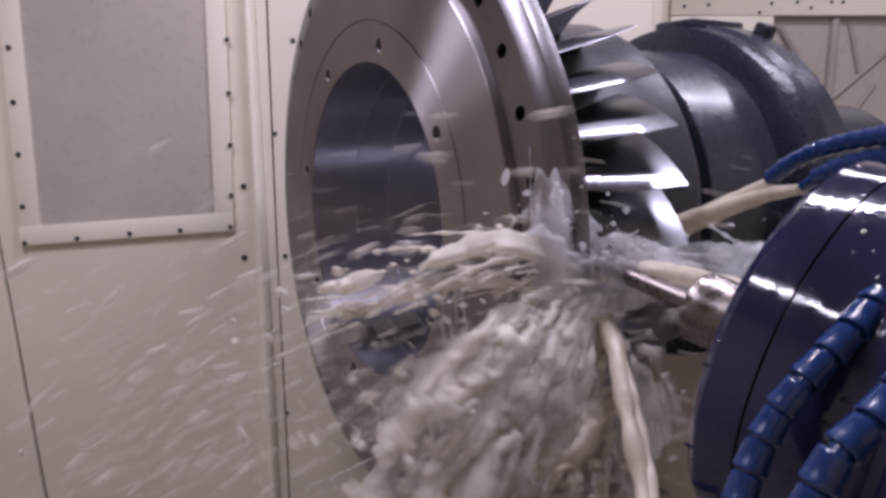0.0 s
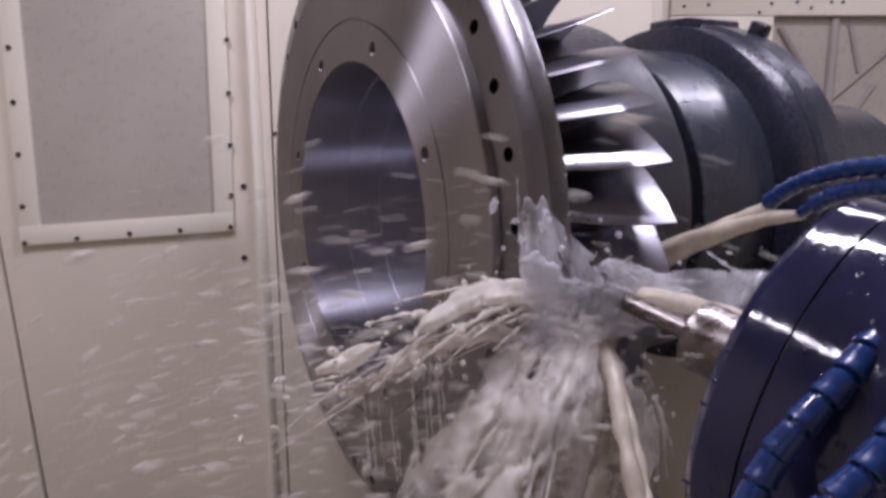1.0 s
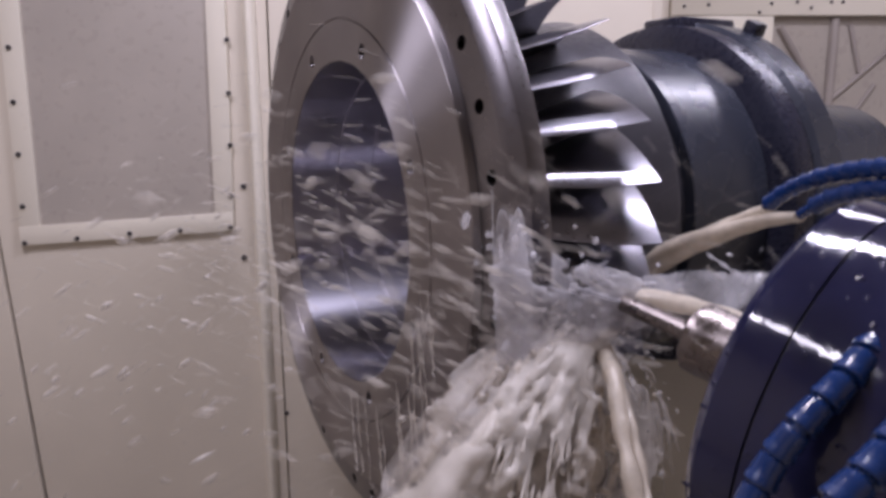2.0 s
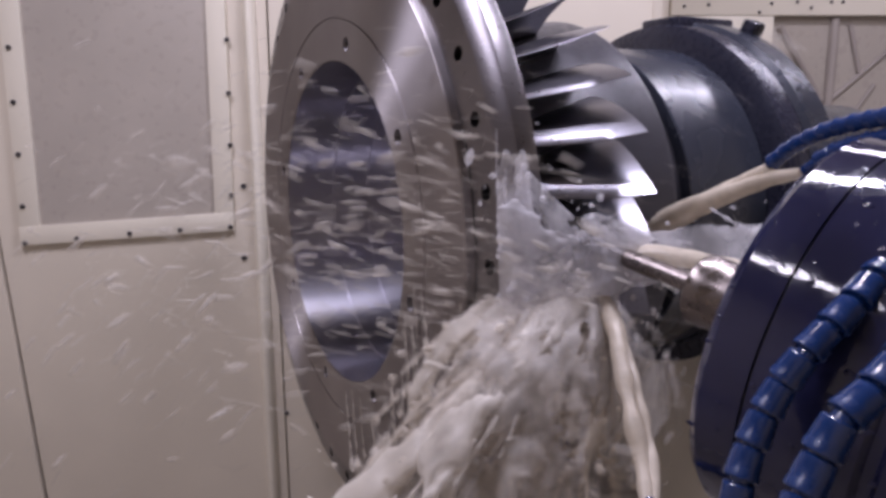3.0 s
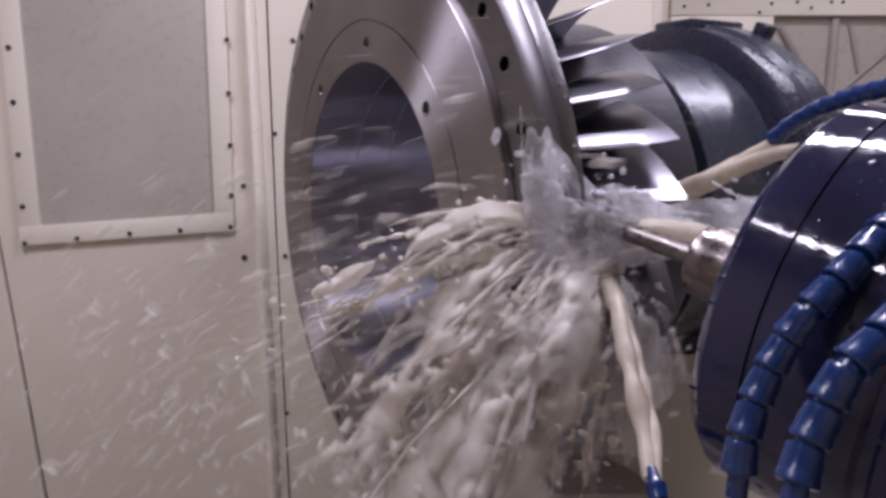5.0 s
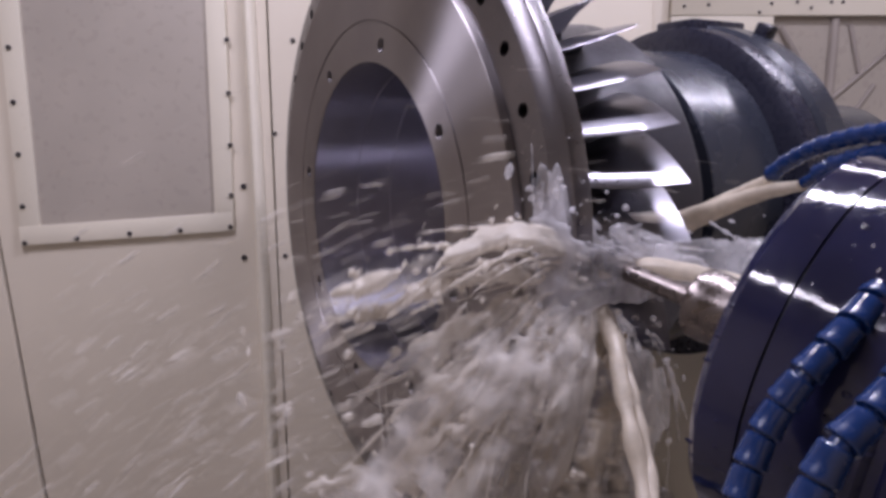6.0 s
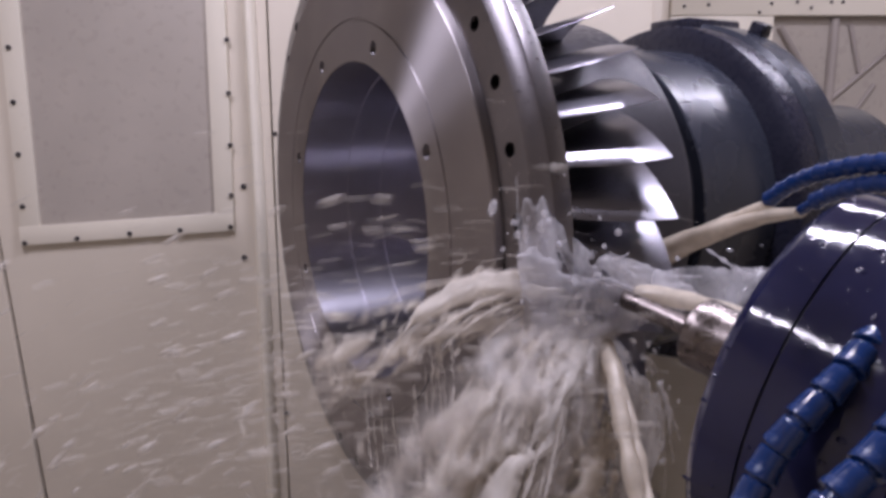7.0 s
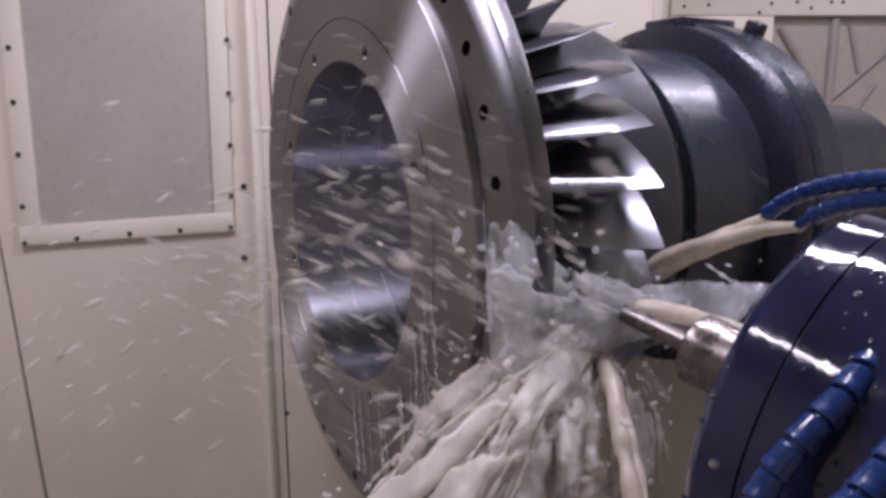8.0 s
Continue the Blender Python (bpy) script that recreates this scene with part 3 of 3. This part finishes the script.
# each sheet: surface, body at the root and at the end, half thickness, bulge, degrees of swing when thrown wide and when falling in a heap, its two edges from the cutter on
SHEETS = [
    (MILK, 0.2, 0.0, 0.01, 0.04, -12, 0,
     [(-0.055, -0.050, 0.048), (-0.122, -0.130, 0.026), (-0.177, -0.170, -0.020), (-0.232, -0.200, -0.072), (-0.286, -0.220, -0.127), (-0.326, -0.230, -0.175)],
     [(0.010, 0.000, 0.014), (-0.016, -0.050, -0.018), (-0.061, -0.110, -0.065), (-0.105, -0.150, -0.113), (-0.134, -0.180, -0.161), (-0.155, -0.190, -0.214)]),
    (LACE, 0.16, -0.06, 0.01, 0.05, -14, 0,
     [(-0.056, -0.060, 0.041), (-0.118, -0.150, 0.018), (-0.162, -0.190, -0.023), (-0.206, -0.220, -0.073), (-0.249, -0.240, -0.125)],
     [(-0.002, -0.010, 0.016), (-0.050, -0.070, -0.024), (-0.101, -0.150, -0.055), (-0.146, -0.190, -0.099), (-0.182, -0.210, -0.155)]),
    (VEIL, 0.1, -0.05, 0.004, 0.03, 0, 0,
     [(0.006, 0.010, -0.002), (-0.009, -0.030, -0.070), (-0.023, -0.050, -0.156), (-0.030, -0.070, -0.241)],
     [(0.040, 0.050, -0.019), (0.091, 0.070, -0.076), (0.118, 0.070, -0.168), (0.113, 0.050, -0.300)]),
    (STREAM, 0.0, -0.12, 0.005, 0.03, 0, 0,
     [(-0.031, -0.030, -0.005), (-0.068, -0.110, -0.041), (-0.094, -0.150, -0.096), (-0.124, -0.190, -0.155)],
     [(0.014, 0.000, -0.006), (0.020, -0.040, -0.073), (-0.002, -0.090, -0.137), (-0.014, -0.130, -0.191)]),
    (MILK, 0.06, -0.16, 0.007, 0.03, 0, -52,
     [(-0.031, -0.040, 0.104), (-0.122, -0.110, 0.133), (-0.198, -0.130, 0.127), (-0.283, -0.130, 0.100), (-0.381, -0.110, 0.063)],
     [(0.001, -0.010, 0.023), (-0.104, -0.110, 0.075), (-0.182, -0.140, 0.078), (-0.261, -0.140, 0.061), (-0.361, -0.110, 0.026)]),
    (LACE, -0.02, -0.14, 0.005, 0.05, 0, -32,
     [(-0.048, -0.040, 0.080), (-0.133, -0.130, 0.068), (-0.208, -0.170, 0.023), (-0.288, -0.190, -0.034), (-0.367, -0.190, -0.099)],
     [(-0.002, -0.010, 0.003), (-0.059, -0.090, -0.036), (-0.122, -0.150, -0.078), (-0.187, -0.190, -0.127), (-0.238, -0.210, -0.188)]),
    (MILK, 0.05, -0.12, 0.006, 0.05, 0, -20,
     [(-0.062, -0.050, 0.075), (-0.150, -0.150, 0.045), (-0.217, -0.190, -0.018), (-0.277, -0.210, -0.089), (-0.306, -0.220, -0.137)],
     [(-0.001, -0.010, -0.003), (-0.041, -0.090, -0.049), (-0.076, -0.140, -0.094), (-0.112, -0.170, -0.150), (-0.134, -0.190, -0.190)]),
    (VEIL, 0.22, 0.0, 0.004, 0.06, 0, -16,
     [(-0.056, -0.050, 0.087), (-0.145, -0.140, 0.053), (-0.218, -0.180, -0.005), (-0.286, -0.210, -0.078), (-0.327, -0.220, -0.148)],
     [(0.007, 0.000, 0.001), (-0.019, -0.070, -0.056), (-0.057, -0.130, -0.111), (-0.090, -0.170, -0.162), (-0.107, -0.190, -0.202)]),
    (FILM, 0.6, 0.45, 0.003, 0.004, 0, 0,
     [(-0.133, -0.140, 0.009), (-0.138, -0.130, 0.073), (-0.140, -0.120, 0.126), (-0.139, -0.120, 0.179)],
     [(-0.101, -0.120, 0.003), (-0.104, -0.110, 0.069), (-0.105, -0.100, 0.123), (-0.114, -0.100, 0.183)]),
    (FILM, 0.35, 0.2, 0.003, 0.01, 0, 0,
     [(-0.107, -0.110, 0.052), (-0.067, -0.050, 0.038), (-0.018, 0.010, 0.025), (0.041, 0.060, 0.021)],
     [(-0.123, -0.110, 0.178), (-0.090, -0.070, 0.143), (-0.037, -0.010, 0.103), (0.048, 0.070, 0.068)]),
    (FILM, 0.3, 0.15, 0.003, 0.015, 0, 0,
     [(-0.150, -0.135, 0.138), (-0.075, -0.090, 0.125), (0.008, -0.030, 0.094), (0.103, 0.010, 0.075)],
     [(-0.134, -0.145, 0.016), (-0.059, -0.080, 0.009), (0.015, -0.020, 0.012), (0.100, 0.010, 0.025)]),
]
sheets = []
for k, (mat, full, far, thick, bulge, wide, heap, a, b) in enumerate(SHEETS):
    film = mat is FILM
    ob = part("splash", curtain(a, b, 7 + k, full, far, thick, bulge, 5 if film else 30, 30 if film else 90, 128, 76, 0.15 if film else 1.0, 1.9 if heap else 1.0), mat)
    sheets.append(tagged(ob, "clear coolant film standing off the rim" if film else "torn milky coolant sheet thrown off the cutter", "coolant", "coolant splashes", "stuff"))

# clots that travel out along the sheets
clots = []
for k in range(9):
    w = 0.030 + 0.012 * (k % 3)
    ob = part("clot", curtain([(-w, 0, 0.05), (-w * 1.2, -0.01, 0.0), (-w * 0.9, 0, -0.05), (-w, 0.01, -0.10)], [(w, 0, 0.05), (w * 0.8, 0.01, 0.0), (w * 1.1, 0, -0.05), (w, 0, -0.10)], 60 + k, 0.06, -0.06, 0.007, 0.02, 12, 40, 56, 32), LACE)
    clots.append(tagged(ob, "loose torn clot of milky coolant", "coolant", "coolant clots", "stuff"))

# flat fan of clear coolant from the spindle face to the cut
fan = part("fan_jet", curtain([(0.153, -0.090, 0.105), (0.088, -0.030, 0.094), (0.000, 0.040, 0.063)], [(0.097, -0.110, 0.041), (0.058, -0.040, 0.029), (-0.011, 0.010, 0.018)], 91, 0.5, 0.3, 0.003, 0.004, 4, 20, calm=0.15), FAN, jets, "clear flat coolant fan", m=INV @ Matrix.Translation(CONTACT))

sprays = []
for k in range(9):
    ob = part("spray", droplets(90, (0.14, 0.08, 0.10), 40 + k, (-1, -0.15, -0.35), 0.0060, 0.0009), DROP)
    tagged(ob, "flung pale coolant drops in the air", "coolant", "coolant sprays", "stuff")
    sprays.append(ob)

mists = []
for k in range(6):
    ob = part("spray", droplets(200, (0.085, 0.05, 0.065), 70 + k, (-1, 0.1, 0.25), 0.0036, 0.0007), DROP)
    tagged(ob, "fine coolant streaks flung across the steel face", "coolant", "coolant sprays", "stuff")
    mists.append(ob)

# ---------------------------------------------------------------- motion
FEED = [(0, 0.0407), (0.5, 0.0283), (1, 0.0185), (1.2, 0.0137), (1.85, 0.0), (2.3, -0.0105), (2.5, -0.015), (2.68, -0.0172), (3, -0.0111), (3.5, 0.0), (4, 0.012), (4.2, 0.0168), (5.3, 0.0450), (5.5, 0.0483), (5.7, 0.0495), (6, 0.0449), (6.5, 0.0316), (7, 0.021), (7.5, 0.0096), (8, 0.0)]
TURN = [(0, 33.5), (0.5, 30.4), (1, 27.44), (1.2, 26.3), (1.6, 23.9), (1.85, 23.5), (2.3, 27.6), (2.5, 29.6), (3, 32.6), (3.5, 35.45), (4, 38.0), (4.5, 40.7), (4.85, 41.8), (5.2, 40.6), (5.5, 38.4), (6, 33.95), (6.5, 30.93), (7, 28.09), (7.5, 24.83), (7.75, 23.5), (8, 23.35)]
LIFT = [(0, -0.0278), (0.5, -0.0429), (1, -0.0578), (1.2, -0.0634), (1.45, -0.0711), (1.65, -0.0746), (1.85, -0.0711), (2.1, -0.0497), (2.3, -0.032), (2.5, -0.0232), (3, -0.0095), (3.5, -0.0012), (4, 0.009), (4.2, 0.0123), (4.6, 0.0183), (4.9, 0.0204), (5.1, 0.0167), (5.3, 0.0078), (5.5, -0.0033), (6, -0.024), (6.5, -0.0404), (7, -0.0548), (7.5, -0.0711), (7.75, -0.075), (8, -0.0711)]


def value(rows, t):
    """A smooth value between rows (monotone cubic)."""
    x = [r[0] for r in rows]
    y = [r[1] for r in rows]
    i = max(0, min(len(x) - 2, sum(1 for q in x if q <= t) - 1))
    d = [(y[k + 1] - y[k]) / (x[k + 1] - x[k]) for k in range(len(x) - 1)]

    def slope_at(k):
        if k == 0 or k == len(x) - 1:
            return d[min(k, len(d) - 1)]
        return 0.0 if d[k - 1] * d[k] <= 0 else 2 * d[k - 1] * d[k] / (d[k - 1] + d[k])

    h = x[i + 1] - x[i]
    s = (t - x[i]) / h
    return (2 * s ** 3 - 3 * s * s + 1) * y[i] + (s ** 3 - 2 * s * s + s) * h * slope_at(i) + (-2 * s ** 3 + 3 * s * s) * y[i + 1] + (s ** 3 - s * s) * h * slope_at(i + 1)


def rotor_pose(t, turning):
    s = value(FEED, t)
    m = Matrix.Translation(CENTRE + AXIS * s) @ Matrix.Rotation(radians(22 * s), 4, "Z") @ BASE
    return m @ Matrix.Rotation(radians(value(TURN, t)), 4, "Z") if turning else m


RIM = Vector((0.105, 0.660, EYE - 0.165))
# where the splash heads: 0 = thrown wide to the side, 1 = falling in a heap
HEAP = [(0, 0.1), (0.6, 0.1), (1.2, 0.5), (1.7, 0.9), (2.5, 1.0), (3.2, 0.8), (3.6, 0.9), (4.2, 0.9), (4.9, 0.3), (5.3, 0.1), (6.6, 0.0), (7.1, 0.4), (7.5, 0.8), (8, 1.0)]


def motions():
    ticks = [k / 10 for k in range(81)]
    walk(workpiece, [(t, rotor_pose(t, True)) for t in ticks])
    for ob in (headstock, trickles):
        walk(ob, [(t, rotor_pose(t, False)) for t in ticks])
    for ob in (spindle, jets):
        walk(ob, [(t, Matrix.Translation((0, 0, value(LIFT, t))) @ SPIN) for t in ticks])
    frames = [k / 30 for k in range(241)]
    for k, (ob, row) in enumerate(zip(sheets, SHEETS)):
        # each sheet hangs from the cut, swings between thrown wide and falling, and flutters
        film, wide, heap = row[0] is FILM, row[5], row[6]
        rows = []
        for t in frames:
            h = value(HEAP, t)
            q = 2 * math.pi * (1.7 + 0.37 * (k % 4)) * t + k * 2.4
            sway = (0.8 if film else 3.5) * math.sin(q) + (0.5 if film else 2.5) * math.sin(2.3 * q + k)
            slip = Vector((-0.5, -0.4, -0.6)) * (0.002 if film else 0.010) * math.sin(1.6 * q)
            shift = Vector((0.045 * (1 - h), 0.03 * (1 - h), 0)) if film else Vector((0, 0, 0))
            where = CONTACT + Vector((0, 0, value(LIFT, t))) + slip + shift
            rows.append((t, Matrix.Translation(where) @ pose(0, 0, 0, 2.0 * math.sin(0.8 * q), wide * (1 - h) + heap * h + sway, (1 if film else 4) * math.sin(1.3 * q))))
        walk(ob, rows)
    for k, ob in enumerate(clots):
        # thrown from the cut, down into the sump, drawn up again behind the spray
        rows = []
        for t in frames:
            f = (t / 0.50 + k / 9) % 1.0
            h = value(HEAP, t)
            q = min(f / 0.86, 1)
            go = Vector((-0.42 + 0.10 * (k % 3), -0.26, 0.10 - 0.05 * (k % 2))).lerp(Vector((-0.24 + 0.06 * (k % 3), -0.24, 0.02)), h)
            p = CONTACT + Vector((0, 0, value(LIFT, t))) + go * q + Vector((0, 0, -0.55 * q * q))
            if f > 0.86:
                p = Vector((0.05, 0.6, 0.72)).lerp(Vector((0.21, 0.98, 0.95)), (f - 0.86) / 0.14)
            rows.append((t, Matrix.Translation(p) @ pose(0, 0, 0, 30 * math.sin(3 * t + k), 35 * (1 - h) + 20 * q, 40 * math.sin(2 * t + 2 * k))))
        walk(ob, rows)
    for k, ob in enumerate(sprays):
        # round and round: thrown off the rim, down into the sump, back up behind the rotor
        rows = []
        for t in frames:
            f = (t / 1.05 + k / 9) % 1.0
            h = value(HEAP, t)
            q = min(f / 0.84, 1)
            start = RIM + Vector((0.02, 0.03, value(LIFT, t)))
            go = Vector((-0.80, 0.12, 0.10)).lerp(Vector((-0.60, 0.25, 0.55)), h if k % 3 else 0.5 * h)
            p = start + go * q + Vector((0, 0, -0.66 * q * q))
            if f > 0.84:
                g = (f - 0.84) / 0.16
                p = Vector((-0.75, 1.55, 0.45)).lerp(Vector((0.25, 1.55, 0.95)), g)
            rows.append((t, Matrix.Translation(p) @ pose(0, 0, 0, 0, -32 * q, 0)))
        walk(ob, rows)

    for k, ob in enumerate(mists):
        # fine spray: off the rim across the face, then down behind the splash and back to the rim
        rows = []
        for t in frames:
            f = (t / 0.55 + k / 6) % 1.0
            h = value(HEAP, t)
            q = min(f / 0.8, 1)
            go = Vector((-0.40, -0.02, -0.10)).lerp(Vector((-0.26, 0.02, 0.21)), h)
            start = RIM + Vector((-0.02, -0.02, value(LIFT, t)))
            p = start + go * q + Vector((0, 0, -0.10 * q * q))
            if f > 0.8:
                p = p.lerp(start, (f - 0.8) / 0.2)
            rows.append((t, Matrix.Translation(p) @ pose(0, 0, 0, 0, 30 - 40 * h, 0)))
        walk(ob, rows)


motions()
